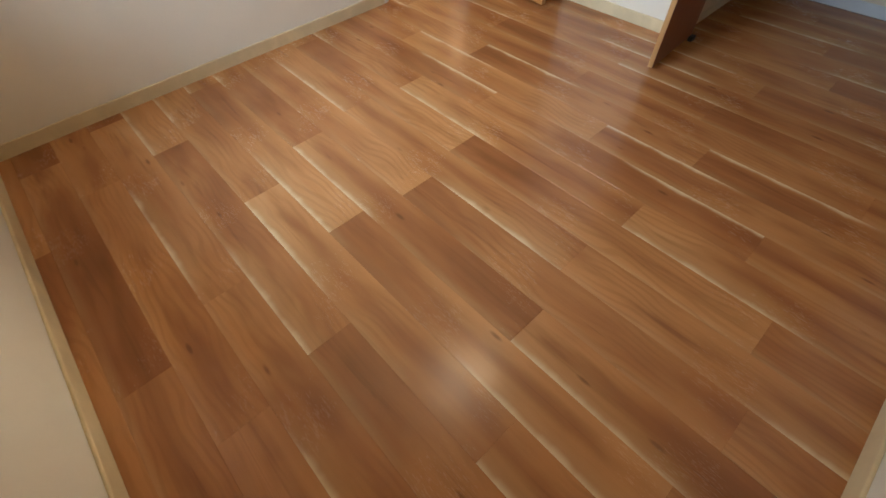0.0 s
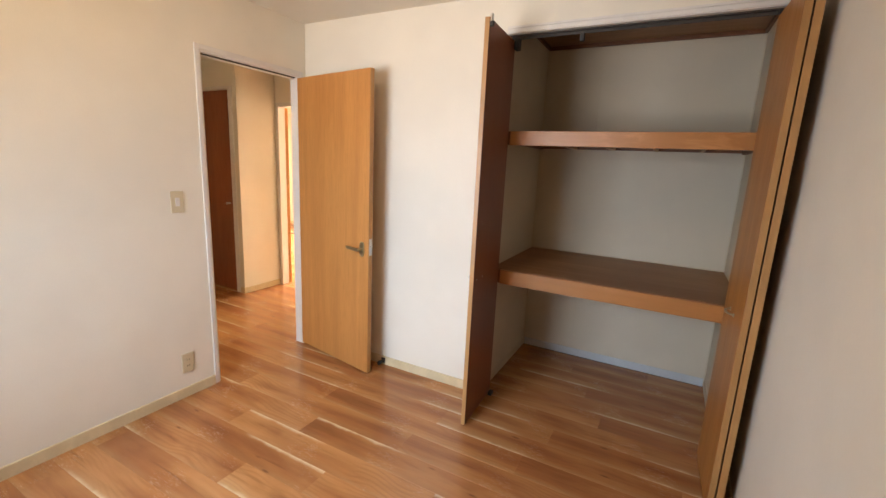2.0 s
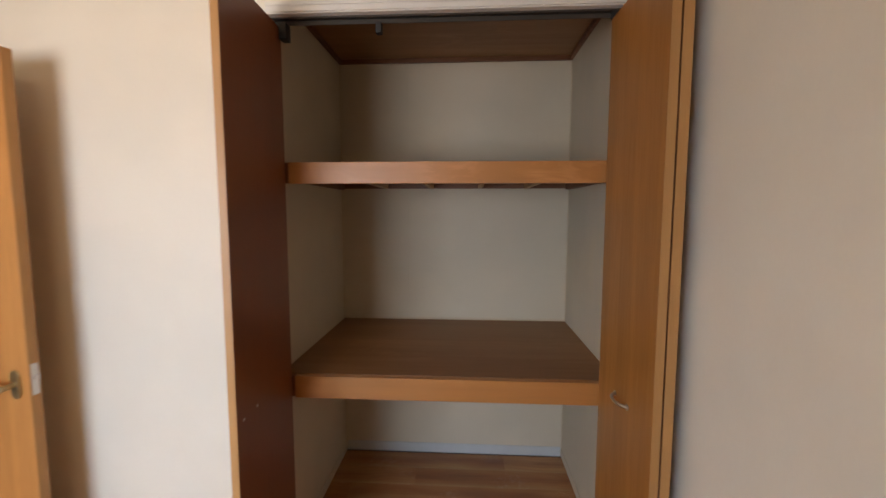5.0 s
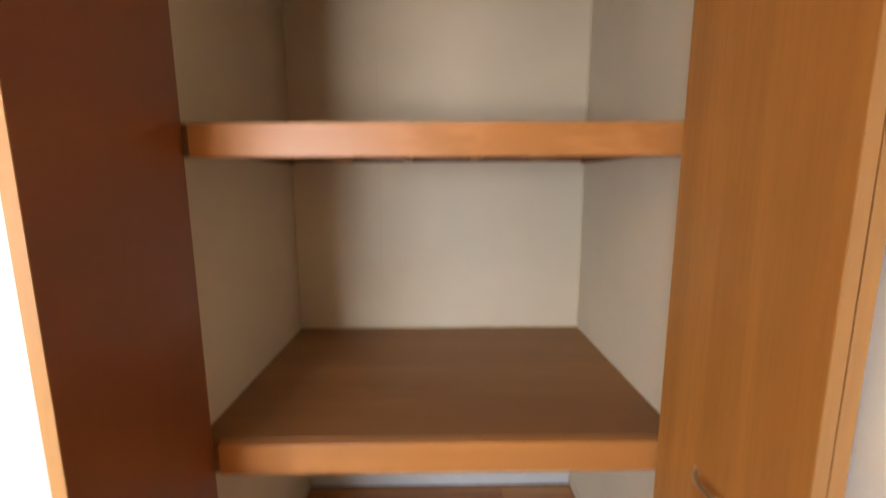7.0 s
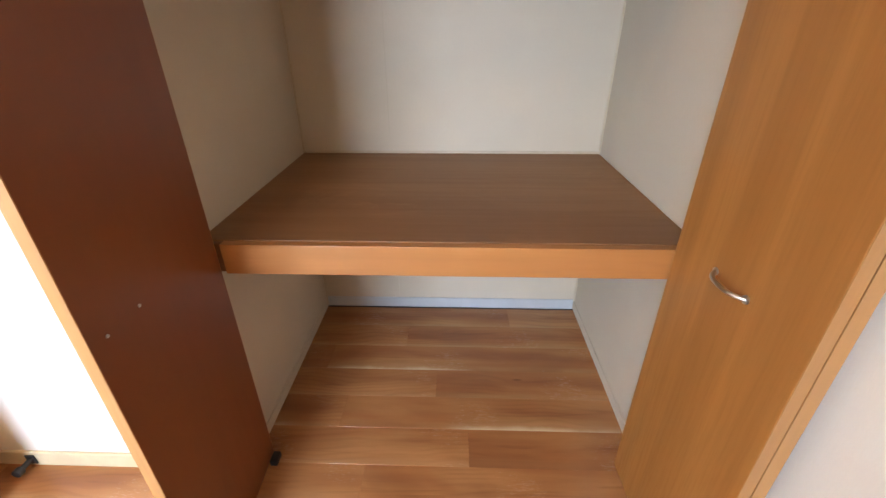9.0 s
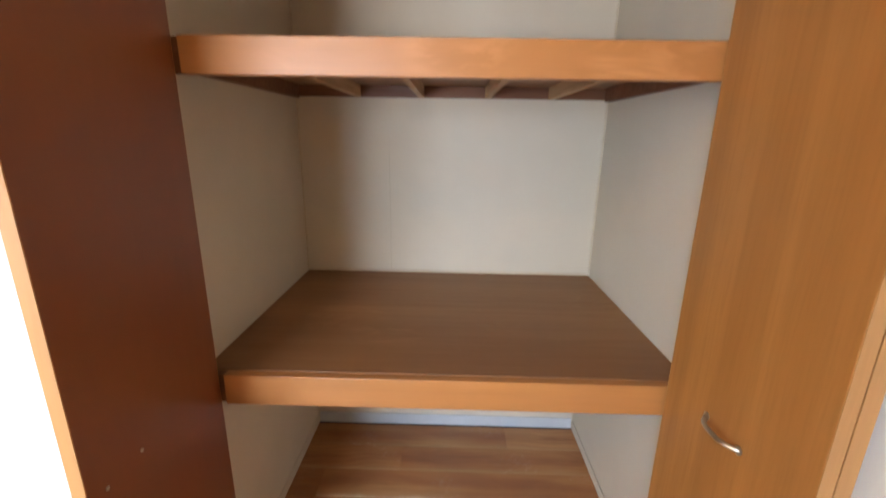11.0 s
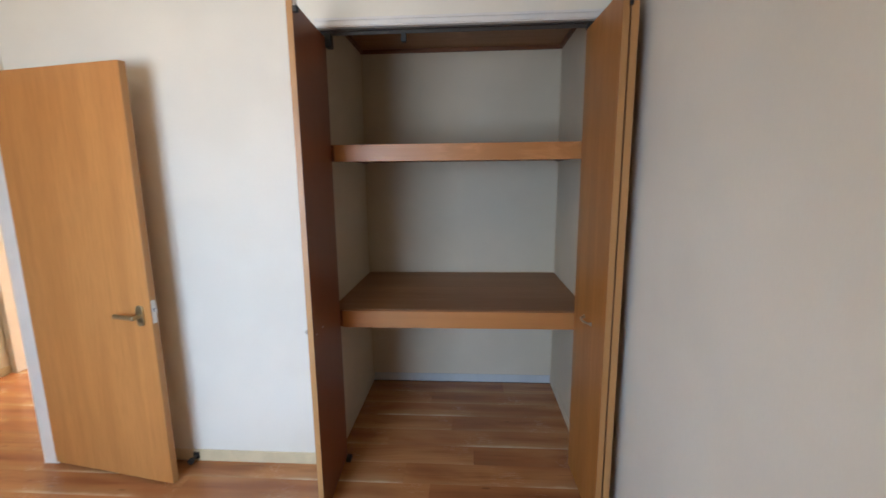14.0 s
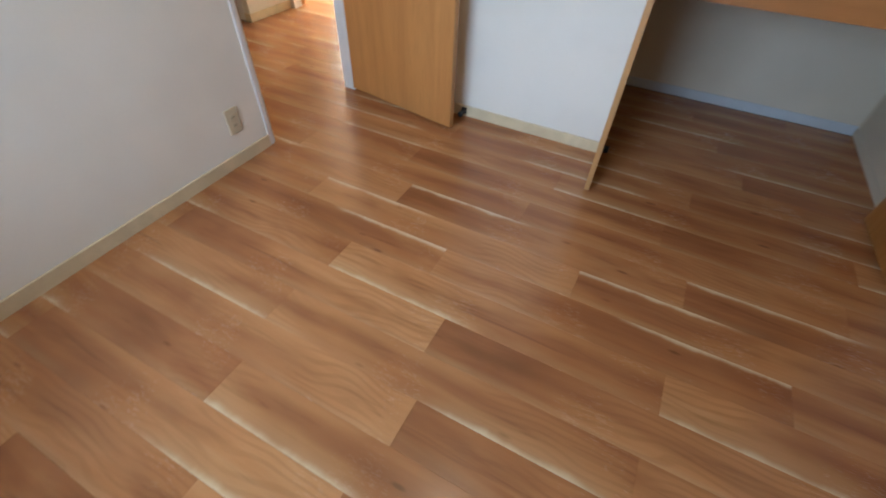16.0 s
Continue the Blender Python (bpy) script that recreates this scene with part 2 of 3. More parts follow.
M_STEEL = metal("satin_steel", (0.72, 0.70, 0.67), 0.28)
M_ALU = metal("aluminium", (0.62, 0.60, 0.57), 0.4)
M_FARDOOR = veneer("hall_door_brown", (0.31, 0.088, 0.028), (0.25, 0.066, 0.020), "z", 0.35)


def glass_material():
    m, n, l, b = material("glass", 0.0)
    b.inputs["Transmission Weight"].default_value, b.inputs["IOR"].default_value = 1.0, 1.45
    return m


def glow_material(name, colour, power):
    m, n, l, b = material(name, 0.4)
    b.inputs["Base Color"].default_value = (0.85, 0.83, 0.8, 1)
    b.inputs["Emission Color"].default_value, b.inputs["Emission Strength"].default_value = (*colour, 1), power
    return m


M_GLASS = glass_material()
M_LAMP = glow_material("lamp_cover_lit", (1.0, 0.84, 0.58), 8.2)


# ---- building helpers ----
def box(bm, x0, x1, y0, y1, z0, z1, bevel=0.0):
    made = bmesh.ops.create_cube(bm, size=1.0)["verts"]
    for v in made:
        v.co = Vector((x0 + (v.co.x + 0.5) * (x1 - x0), y0 + (v.co.y + 0.5) * (y1 - y0), z0 + (v.co.z + 0.5) * (z1 - z0)))
    if bevel:
        edges = list({e for v in made for e in v.link_edges})
        bmesh.ops.bevel(bm, geom=edges, offset=bevel, segments=2, affect="EDGES", profile=0.5)
    return bm


def tube(bm, a, b, r, r2=None, sides=20, bevel=0.0):
    """A round bar from a to b."""
    a, b = Vector(a), Vector(b)
    m = Matrix.Translation((a + b) / 2) @ (b - a).to_track_quat("Z", "Y").to_matrix().to_4x4()
    made = bmesh.ops.create_cone(bm, cap_ends=True, segments=sides, radius1=r, radius2=r if r2 is None else r2, depth=(b - a).length, matrix=m)
    if bevel:
        caps = [e for e in {e for v in made["verts"] for e in v.link_edges} if any(len(f.verts) > 4 for f in e.link_faces)]
        bmesh.ops.bevel(bm, geom=caps, offset=bevel, segments=2, affect="EDGES", profile=0.5)
    return bm


def boxes(*rows, bevel=0.0):
    bm = bmesh.new()
    for r in rows:
        box(bm, *r, bevel=bevel)
    return bm


def mesh_of(name, bm, mat, smooth=False):
    me = bpy.data.meshes.new(name)
    bmesh.ops.recalc_face_normals(bm, faces=bm.faces)
    bm.to_mesh(me)
    bm.free()
    if smooth:
        me.shade_smooth()
    me.materials.append(mat)
    return me


def part(name, bm, mat, parent=None, label="", smooth=False):
    ob = new(name, mesh_of(name, bm, mat, smooth))
    ob.parent = parent
    return tagged(ob, label=label)


def structure(name, bm, mat, label, category):
    return tagged(part(name, bm, mat), label, category, kind="structure")


def thing(name, m, label, category, group=""):
    ob = new(name)
    ob.matrix_world = m
    ob.empty_display_size = 0.1
    return tagged(ob, label, category, group)


# ---- the shell of the bedroom ----
XR, YF, YB, H = 2.852, -2.97, -0.035, 2.375      # right wall, front wall, closet wall, ceiling
CX0, CX1, CY1, CH = 1.495, 2.812, 0.92, 2.335    # closet inside
OX0, OX1, OZ = 1.528, 2.812, 2.172               # closet opening
DY0, DY1, DZ = -0.828, -0.093, 2.022             # bedroom doorway in the left wall
LW = -0.07

structure("wall_left", boxes((LW, 0, YF - 0.12, DY0, -0.05, H), (LW, 0, DY1, 0.92, -0.05, H), (LW, 0, DY0, DY1, DZ, H)),
          M_WALL, "off-white wallpapered wall with an open doorway", "wall")
structure("wall_closet", boxes((0, OX0, YB, 0.045, -0.05, H), (OX0, OX1, YB, 0.045, OZ, H), (OX1, XR, YB, 0.045, -0.05, H)),
          M_WALL, "off-white wallpapered wall around the open closet", "wall")
structure("wall_right", boxes((XR, XR + 0.12, YF - 0.12, 1.0, -0.05, H)), M_WALL, "plain off-white wallpapered wall beside the closet", "wall")
structure("wall_front", boxes((0, WIN[0], YF - 0.12, YF, -0.05, H), (WIN[1], XR, YF - 0.12, YF, -0.05, H),
          (WIN[0], WIN[1], YF - 0.12, YF, -0.05, WIN[2]), (WIN[0], WIN[1], YF - 0.12, YF, WIN[3], H)),
          M_WALL, "off-white wallpapered wall with the window", "wall")
structure("ceiling", boxes((LW, XR + 0.12, YF - 0.12, 1.0, H, H + 0.08)), M_CEIL, "plain papered ceiling", "ceiling")
structure("closet_wall_left", boxes((CX0 - 0.09, CX0, 0.045, CY1 + 0.08, -0.05, H)), M_CLOSET_SHADED, "beige papered inner side wall of the closet, shade put into its colour", "wall")
structure("closet_wall_right", boxes((CX1, XR, 0.045, CY1, -0.05, H)), M_CLOSET_SHADED, "beige papered inner side wall of the closet, shade put into its colour", "wall")
structure("closet_wall_back", boxes((CX0, XR, CY1 + 0.002, CY1 + 0.08, -0.05, H), (CX0, 1.8875, CY1, CY1 + 0.002, -0.05, H), (1.8885, XR, CY1, CY1 + 0.002, -0.05, H)), M_CLOSET_SHADED, "beige papered back wall of the closet, shade put into its colour", "wall")
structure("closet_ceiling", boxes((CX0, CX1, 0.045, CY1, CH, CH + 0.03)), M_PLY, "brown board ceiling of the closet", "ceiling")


def skirting(name, x0, x1, y0, y1, h, mat, label):
    bm = boxes((x0, x1, y0, y1, 0.0, h))
    top = [e for e in bm.edges if all(abs(v.co.z - h) < 1e-5 for v in e.verts)]
    bmesh.ops.bevel(bm, geom=top, offset=0.004, segments=2, affect="EDGES", profile=0.5)
    return structure(name, bm, mat, label, "baseboard")


BH = 0.062
CREAM = "cream wood-print baseboard"
skirting("baseboard", 0.0, 0.011, YF, DY0 - 0.028, BH, M_BASE, CREAM)
skirting("baseboard", 0.011, XR - 0.011, YF, YF + 0.011, BH, M_BASE, CREAM)
skirting("baseboard", XR - 0.011, XR, YF, YB, BH, M_BASE, CREAM)
skirting("baseboard", 0.0, OX0 - 0.001, YB - 0.011, YB, BH, M_BASE, CREAM)
WHITE = "pale baseboard inside the closet"
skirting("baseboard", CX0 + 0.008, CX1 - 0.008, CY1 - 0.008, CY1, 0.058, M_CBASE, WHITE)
# the side boards share the closet paper's shade-darkened colour
skirting("baseboard", CX0, CX0 + 0.005, 0.05, CY1, 0.045, M_CLOSET_SHADED, WHITE)
skirting("baseboard", CX1 - 0.005, CX1, 0.05, CY1, 0.045, M_CLOSET_SHADED, WHITE)

# closet trims: corner beads, crown strips, opening casing
for cx, d in ((CX0, 0.006), (CX1, -0.006)):
    structure("trim", boxes((min(cx, cx + d), max(cx, cx + d), CY1 - 0.006, CY1, 0.058, CH - 0.024)), M_BEAD, "thin beige corner bead in the closet", "trim")
structure("trim", boxes((CX0, CX1, CY1 - 0.018, CY1, CH - 0.024, CH), bevel=0.002), M_CROWN, "dark brown wooden crown strip in the closet", "trim")
structure("trim", boxes((CX0, CX0 + 0.018, 0.05, CY1 - 0.018, CH - 0.024, CH), bevel=0.002), M_CROWN, "dark brown wooden crown strip in the closet", "trim")
structure("trim", boxes((CX1 - 0.018, CX1, 0.05, CY1 - 0.018, CH - 0.024, CH), bevel=0.002), M_CROWN, "dark brown wooden crown strip in the closet", "trim")
lintel = structure("trim", boxes((OX0 - 0.004, OX1 + 0.004, YB - 0.006, YB, OZ, OZ + 0.018), (OX0 - 0.004, OX1 + 0.004, YB - 0.004, YB, OZ + 0.018, OZ + 0.021), (OX0 - 0.004, OX1 + 0.004, YB - 0.008, YB, OZ + 0.021, OZ + 0.032), bevel=0.001), M_CASING, "white casing strip over the closet opening", "trim")
part("soffit", boxes((OX0, OX1, YB + 0.001, 0.044, OZ - 0.004, OZ)), M_CASING, lintel)

# ---- doorway of the bedroom ----
door_1 = thing("door_1", pose(0, 0, 0), "white door frame around the open bedroom doorway", "door frame")
tagged(door_1, kind="structure")
for y0, y1 in ((DY0 - 0.026, DY0), (DY1, DY1 + 0.026)):
    part("casing", boxes((0, 0.008, y0, y1, 0, DZ + 0.026), bevel=0.002), M_CASING, door_1)
part("casing", boxes((0, 0.008, DY0, DY1, DZ, DZ + 0.026), bevel=0.002), M_CASING, door_1)
part("jamb", boxes((LW - 0.008, 0, DY0, DY0 + 0.012, 0, DZ)), M_CASING, door_1)
part("jamb", boxes((LW - 0.008, 0, DY1 - 0.012, DY1, 0, DZ)), M_CASING, door_1)
part("head", boxes((LW - 0.008, 0, DY0 + 0.012, DY1 - 0.012, DZ - 0.012, DZ)), M_CASING, door_1)
part("stop", boxes((-0.062, -0.036, DY0 + 0.012, DY1 - 0.012, DZ - 0.024, DZ - 0.012)), M_CASING, door_1)
part("stop", boxes((-0.062, -0.036, DY0 + 0.012, DY0 + 0.022, 0, DZ - 0.024)), M_CASING, door_1)
part("gasket", boxes((-0.036, -0.030, DY0 + 0.012, DY1 - 0.012, DZ - 0.020, DZ - 0.012)), M_SLOT, door_1, "dark rubber gasket")
for y0, y1 in ((DY0 - 0.026, DY0), (DY1, DY1 + 0.026)):
    part("casing", boxes((LW - 0.008, LW, y0, y1, 0, DZ + 0.034), bevel=0.002), M_CASING, door_1)


def lever_set(parent, x, z, y):
    """Lever handle on the leaf's face, its plate's back at y, pointing to -x; the face looks to -y."""
    bm = bmesh.new()
    for dz in (-0.030, 0.030):
        tube(bm, (x, y, z + dz), (x, y - 0.008, z + dz), 0.0205, sides=24, bevel=0.002)
    box(bm, x - 0.0205, x + 0.0205, y - 0.008, y, z - 0.030, z + 0.030)
    plate = part("handle_plate", bm, M_BRASS, parent, "aged brass oval plate")
    bm = tube(bmesh.new(), (x, y - 0.006, z), (x, y - 0.046, z), 0.0095, sides=18)
    part("spindle", bm, M_BRASS, plate)
    bm = box(bmesh.new(), x - 0.118, x + 0.011, y - 0.054, y - 0.038, z - 0.010, z + 0.010, bevel=0.004)
    for v in bm.verts:
        if v.co.x < x - 0.06:
            v.co.y += 0.010 * min(1.0, (x - 0.06 - v.co.x) / 0.058)
    part("lever", bm, M_BRASS, plate, "aged brass flat lever")


LEAF = 0.762
hinge = Vector((-0.006, DY1 - 0.015, 0))
free = Vector((0.752, -0.240, 0))
leaf_turn = math.degrees(math.atan2(free.y - hinge.y, free.x - hinge.x))
room_door = thing("room_door", pose(hinge.x, hinge.y, 0.012, 0, 0, leaf_turn), "light oak veneer flush door standing open against the wall", "door")
part("leaf", boxes((0, LEAF - 0.003, 0, 0.034, 0, 1.99), bevel=0.0012), M_OAK, room_door)
part("edge_band", boxes((LEAF - 0.003, LEAF, 0.001, 0.033, 0, 1.99), bevel=0.0008), M_OAK_EDGE, room_door, "pale wood edge band")
lever_set(room_door, LEAF - 0.060, 0.868, 0.0)
bm = boxes((LEAF, LEAF + 0.0025, 0.005, 0.027, 0.832, 0.942), bevel=0.0008)
strike = part("latch_plate", bm, M_STEEL, room_door, "bright steel latch plate")
part("latch_bolt", boxes((LEAF + 0.002, LEAF + 0.014, 0.008, 0.024, 0.886, 0.904), bevel=0.003), M_STEEL, strike)
for z in (0.22, 1.72):
    part("hinge", tube(bmesh.new(), (-0.004, 0.038, z), (-0.004, 0.038, z + 0.09), 0.005, sides=14), M_STEEL, room_door)

# door stop on the baseboard behind the leaf
stop = thing("door_stop", pose(0.742, YB - 0.012, 0.0), "small black rubber-tipped door stop by the baseboard", "door stop")
part("plate", boxes((-0.016, 0.016, -0.0045, 0.0, 0.012, 0.052), bevel=0.0015), M_BLACK, stop)
part("arm", tube(bmesh.new(), (0, -0.004, 0.032), (0, -0.040, 0.032), 0.009, sides=16), M_BLACK, stop)
part("buffer", tube(bmesh.new(), (0, -0.038, 0.032), (0, -0.060, 0.032), 0.015, sides=18, bevel=0.003), M_BLACK, stop)

# ---- switch and socket on the left wall ----
sw = thing("light_switch", pose(0, -1.008, 1.178), "ivory plastic light switch plate on the wall", "light switch")
part("plate", boxes((0, 0.007, -0.035, 0.035, -0.060, 0.060), bevel=0.003), M_IVORY, sw)
part("rocker", boxes((0.007, 0.0105, -0.012, 0.012, -0.024, 0.024), bevel=0.0015), M_CASING, sw, "paler rocker key")
part("indicator", boxes((0.0105, 0.0115, -0.004, 0.004, 0.006, 0.014), bevel=0.0003), M_STEEL, sw)
so = thing("wall_socket", pose(0, -1.018, 0.214), "ivory double power socket low on the wall", "power socket")
part("plate", boxes((0, 0.007, -0.035, 0.035, -0.060, 0.060), bevel=0.003), M_IVORY, so)
for dz in (-0.019, 0.019):
    face = part("outlet", boxes((0.007, 0.0085, -0.015, 0.015, dz - 0.016, dz + 0.016), bevel=0.0006), M_IVORY, so)
    for dy in (-0.0065, 0.0065):
        part("slot", boxes((0.0085, 0.0092, dy - 0.0014, dy + 0.0014, dz - 0.006, dz + 0.006)), M_SLOT, face)

# ---- closet: shelves ----
def shelf(z0, z1, label):
    ob = thing("closet_shelf", pose(0, 0, z0), label, "shelf", "closet shelves")
    t = z1 - z0
    part("front_rail", boxes((CX0 + 0.067, CX1 - 0.002, 0.022, 0.048, 0, t - 0.002), bevel=0.0015), M_RAIL, ob, "orange-brown wooden front rail")
    # added dark piece: the shadow in the gap at the rail's left end
    part("end_block", boxes((CX0 + 0.002, CX0 + 0.067, 0.030, 0.048, 0.002, t - 0.004), bevel=0.001), M_CROWN, ob, "dark brown filler standing in for the shaded gap at the rail's end")
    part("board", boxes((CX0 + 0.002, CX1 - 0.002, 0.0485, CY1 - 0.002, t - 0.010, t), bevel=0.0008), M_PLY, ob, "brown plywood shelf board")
    for x in (1.766, 2.03, 2.305, 2.566):
        part("joist", boxes((x - 0.011, x + 0.011, 0.049, CY1 - 0.026, 0.024, t - 0.0105), bevel=0.001), M_JOIST, ob, "pale wooden joist")
    part("back_rail", boxes((CX0 + 0.002, CX1 - 0.002, CY1 - 0.025, CY1 - 0.002, 0.026, t - 0.0105)), M_CROWN, ob)
    for a, b in ((CX0 + 0.002, CX0 + 0.024), (CX1 - 0.024, CX1 - 0.002)):
        part("side_rail", boxes((a, b, 0.049, CY1 - 0.026, 0.018, t - 0.0105)), M_CROWN, ob)
    return ob


shelf(0.742, 0.832, "deep brown plywood closet shelf with an orange-brown front rail")
shelf(1.580, 1.662, "upper brown plywood closet shelf with joists beneath")
structure("trim", boxes((CX0 + 0.006, CX1 - 0.006, CY1 - 0.006, CY1, 0.833, 0.842)), M_BEAD, "thin beige bead along the back of the shelf", "trim")

# ---- closet: doors ----
def pull(parent, x, y, z, side):
    """Small bowed bar pull, 11 cm long, on a face that looks along side (+1 or -1 in x)."""
    bm = bmesh.new()
    rings = []
    for k in range(25):
        a = k / 24
        out = 0.024 * (1 - abs(2 * a - 1) ** 3.2) + 0.001
        slope = -0.024 * 6.4 * abs(2 * a - 1) ** 2.2 * (1 if a > 0.5 else -1) / 0.105
        way = Vector((side * slope, 1, 0)).normalized()
        across = Vector((way.y, -way.x, 0))
        mid = Vector((x + side * out, y + (a - 0.5) * 0.105, z))
        rings.append([bm.verts.new(mid + 0.0054 * (across * math.cos(q) + Vector((0, 0, 0.85 * math.sin(q))))) for q in (math.tau * j / 14 for j in range(14))])
    for u, v in zip(rings, rings[1:]):
        for j in range(14):
            bm.faces.new((u[j], u[(j + 1) % 14], v[(j + 1) % 14], v[j]))
    grip = part("handle", bm, M_STEEL, parent, "satin steel bow handle", smooth=True)
    for y1 in (y - 0.0525, y + 0.0525):
        part("foot", tube(bmesh.new(), (x, y1, z), (x + side * 0.004, y1, z), 0.009, sides=16), M_STEEL, grip)


def panel(name, parent, x0, y0, x1, y1, face, thick=0.024, z0=0.015, z1=2.138):
    """A door panel whose show face runs from (x0, y0) to (x1, y1); face: side of the show face (+1: to the left of that way)."""
    a, b = Vector((x0, y0, 0)), Vector((x1, y1, 0))
    turn = math.degrees(math.atan2(b.y - a.y, b.x - a.x))
    n = (b - a).length
    t0, t1 = (0.0, -thick) if face > 0 else (0.0, thick)
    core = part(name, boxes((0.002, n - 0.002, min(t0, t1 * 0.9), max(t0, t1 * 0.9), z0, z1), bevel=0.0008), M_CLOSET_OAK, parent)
    core.matrix_local = pose(x0, y0, 0, 0, 0, turn)
    for u0, u1 in ((0, 0.0021), (n - 0.0021, n)):
        part("edge_band", boxes((u0, u1, min(0, t1) + 0.0005, max(0, t1) - 0.0005, z0, z1)), M_OAK_EDGE, core, "pale wood edge band")
    part("inner_face", boxes((0.0022, n - 0.0022, min(t1 * 0.9, t1), max(t1 * 0.9, t1), z0, z1)), M_DARK, core, "glossy dark brown inner face")
    return core


left_door = thing("closet_door", pose(0, 0, 0), "single closet door with glossy dark brown inner face, standing open", "closet door")
panel("panel", left_door, 1.5275, 0.019, 1.5525, -0.419, -1, thick=0.0235)
pull(left_door, 1.5475, -0.335, 0.862, -1)
for y in (-0.286, -0.377):
    part("screw", tube(bmesh.new(), (1.567 - 0.057 * (y + 0.286), y, 0.857), (1.5705 - 0.057 * (y + 0.286), y, 0.857), 0.0035, sides=12), M_STEEL, left_door, "small steel screw head")
part("top_pivot", boxes((1.556, 1.584, -0.012, 0.030, 2.092, 2.150), bevel=0.003), M_BLACK, left_door, "black plastic pivot")
part("foot_pivot", boxes((1.556, 1.580, -0.030, 0.012, 0.002, 0.026), bevel=0.003), M_BLACK, left_door, "black plastic pivot")
part("guide_pin", tube(bmesh.new(), (1.583, -0.408, 2.118), (1.583, -0.408, 2.152), 0.008, sides=16, bevel=0.002), M_STEEL, left_door, "bright steel guide pin")
part("guide_block", boxes((1.575, 1.593, -0.417, -0.398, 2.098, 2.119), bevel=0.002), M_BLACK, left_door)

fold = thing("folding_door", pose(0, 0, 0), "two-panel oak veneer folding closet door, folded open", "closet door")
panel("panel", fold, 2.730, 0.006, 2.743, -0.416, -1, thick=0.025)
panel("panel", fold, 2.801, -0.412, 2.808, 0.006, -1, thick=0.027)
pull(fold, 2.7364, -0.205, 0.872, -1)
for z in (0.02, 2.08):
    part("hinge", boxes((2.765, 2.777, -0.4205, -0.411, z, z + 0.055), bevel=0.001), M_BLACK, fold, "black steel hinge")
part("runner", boxes((2.730, 2.754, -0.006, 0.018, 2.138, 2.166), bevel=0.002), M_BLACK, fold)
part("foot_pivot", boxes((2.780, 2.802, -0.030, 0.008, 0.001, 0.015), bevel=0.002), M_BLACK, fold)

track = tagged(part("door_track", boxes((OX0 + 0.002, OX1 - 0.002, -0.008, -0.004, OZ - 0.010, OZ - 0.004), (OX0 + 0.002, OX1 - 0.002, 0.020, 0.024, OZ - 0.022, OZ - 0.004),
               (OX0 + 0.002, OX1 - 0.002, -0.004, 0.020, OZ - 0.007, OZ - 0.004)), M_SLOT), "dark sliding track over the closet opening", "track", kind="structure")
catch = tagged(part("door_catch", boxes((1.905, 1.926, 0.002, 0.030, 2.112, 2.150), bevel=0.002), M_BLACK), "black plastic door catch under the track", "catch")

# ---- hallway and far room ----
HX, HY, HC = -1.44, 0.455, 0.92      # hall wall, recess wall with the brown door, wall with the far doorway
structure("hall_wall_side", boxes((HX - 0.10, HX, HY + 0.08, HC, -0.05, H)), M_WALL, "off-white hallway wall", "wall")
structure("hall_wall_recess", boxes((HX - 0.10, HX, HY, HY + 0.08, -0.05, H), (-2.40, HX - 0.10, HY, HY + 0.08, 2.10, H), (-2.60, -2.40, HY, HY + 0.08, -0.05, H)),
          M_WALL, "off-white hallway wall around a brown door", "wall")
structure("hall_wall_left", boxes((-2.72, -2.60, -2.2, HY + 0.08, -0.05, H)), M_WALL, "plain hallway wall", "wall")
structure("hall_wall_front", boxes((-2.60, LW, -2.32, -2.2, -0.05, H)), M_WALL, "plain hallway wall", "wall")
FX0, FX1, FZ = -1.395, -0.60, 1.985
structure("hall_wall_far", boxes((-5.6, FX0, HC, HC + 0.07, -0.05, H), (FX1, CX0 - 0.09, HC, HC + 0.07, -0.05, H), (FX0, FX1, HC, HC + 0.07, FZ, H)),
          M_WALL, "off-white hallway wall with a doorway", "wall")
structure("hall_ceiling", boxes((-2.72, LW, -2.32, HC, H, H + 0.08)), M_CEIL, "plain hallway ceiling", "ceiling")
structure("far_room_wall_left", boxes((-5.72, -5.6, HC, 4.42, -0.05, H)), M_WALL, "pale wall of the bright room", "wall")
structure("far_room_wall_right", boxes((CX0 - 0.21, CX0 - 0.09, HC + 0.07, 4.42, -0.05, H)), M_WALL, "pale wall of the bright room", "wall")
structure("far_room_wall_window", boxes((-5.6, FAR_WIN[0], 4.3, 4.42, -0.05, H), (FAR_WIN[1], CX0 - 0.21, 4.3, 4.42, -0.05, H), (FAR_WIN[0], FAR_WIN[1], 4.3, 4.42, FAR_WIN[3], H),
          (FAR_WIN[0], FAR_WIN[1], 4.3, 4.42, -0.05, FAR_WIN[2])), M_WALL, "pale wall with a tall window", "wall")
structure("far_room_ceiling", boxes((-5.72, CX0 - 0.09, HC + 0.07, 4.42, H, H + 0.08)), M_CEIL, "plain ceiling of the bright room", "ceiling")
skirting("baseboard", HX, HX + 0.010, HY - 0.010, HC - 0.001, BH, M_BASE, CREAM)
skirting("baseboard", HX - 0.055, HX, HY - 0.010, HY, BH, M_BASE, CREAM)
skirting("baseboard", -5.6, FAR_WIN[0], 4.288, 4.3, BH, M_BASE, CREAM)
skirting("baseboard", -5.6, -5.588, HC + 0.07, 4.288, BH, M_BASE, CREAM)

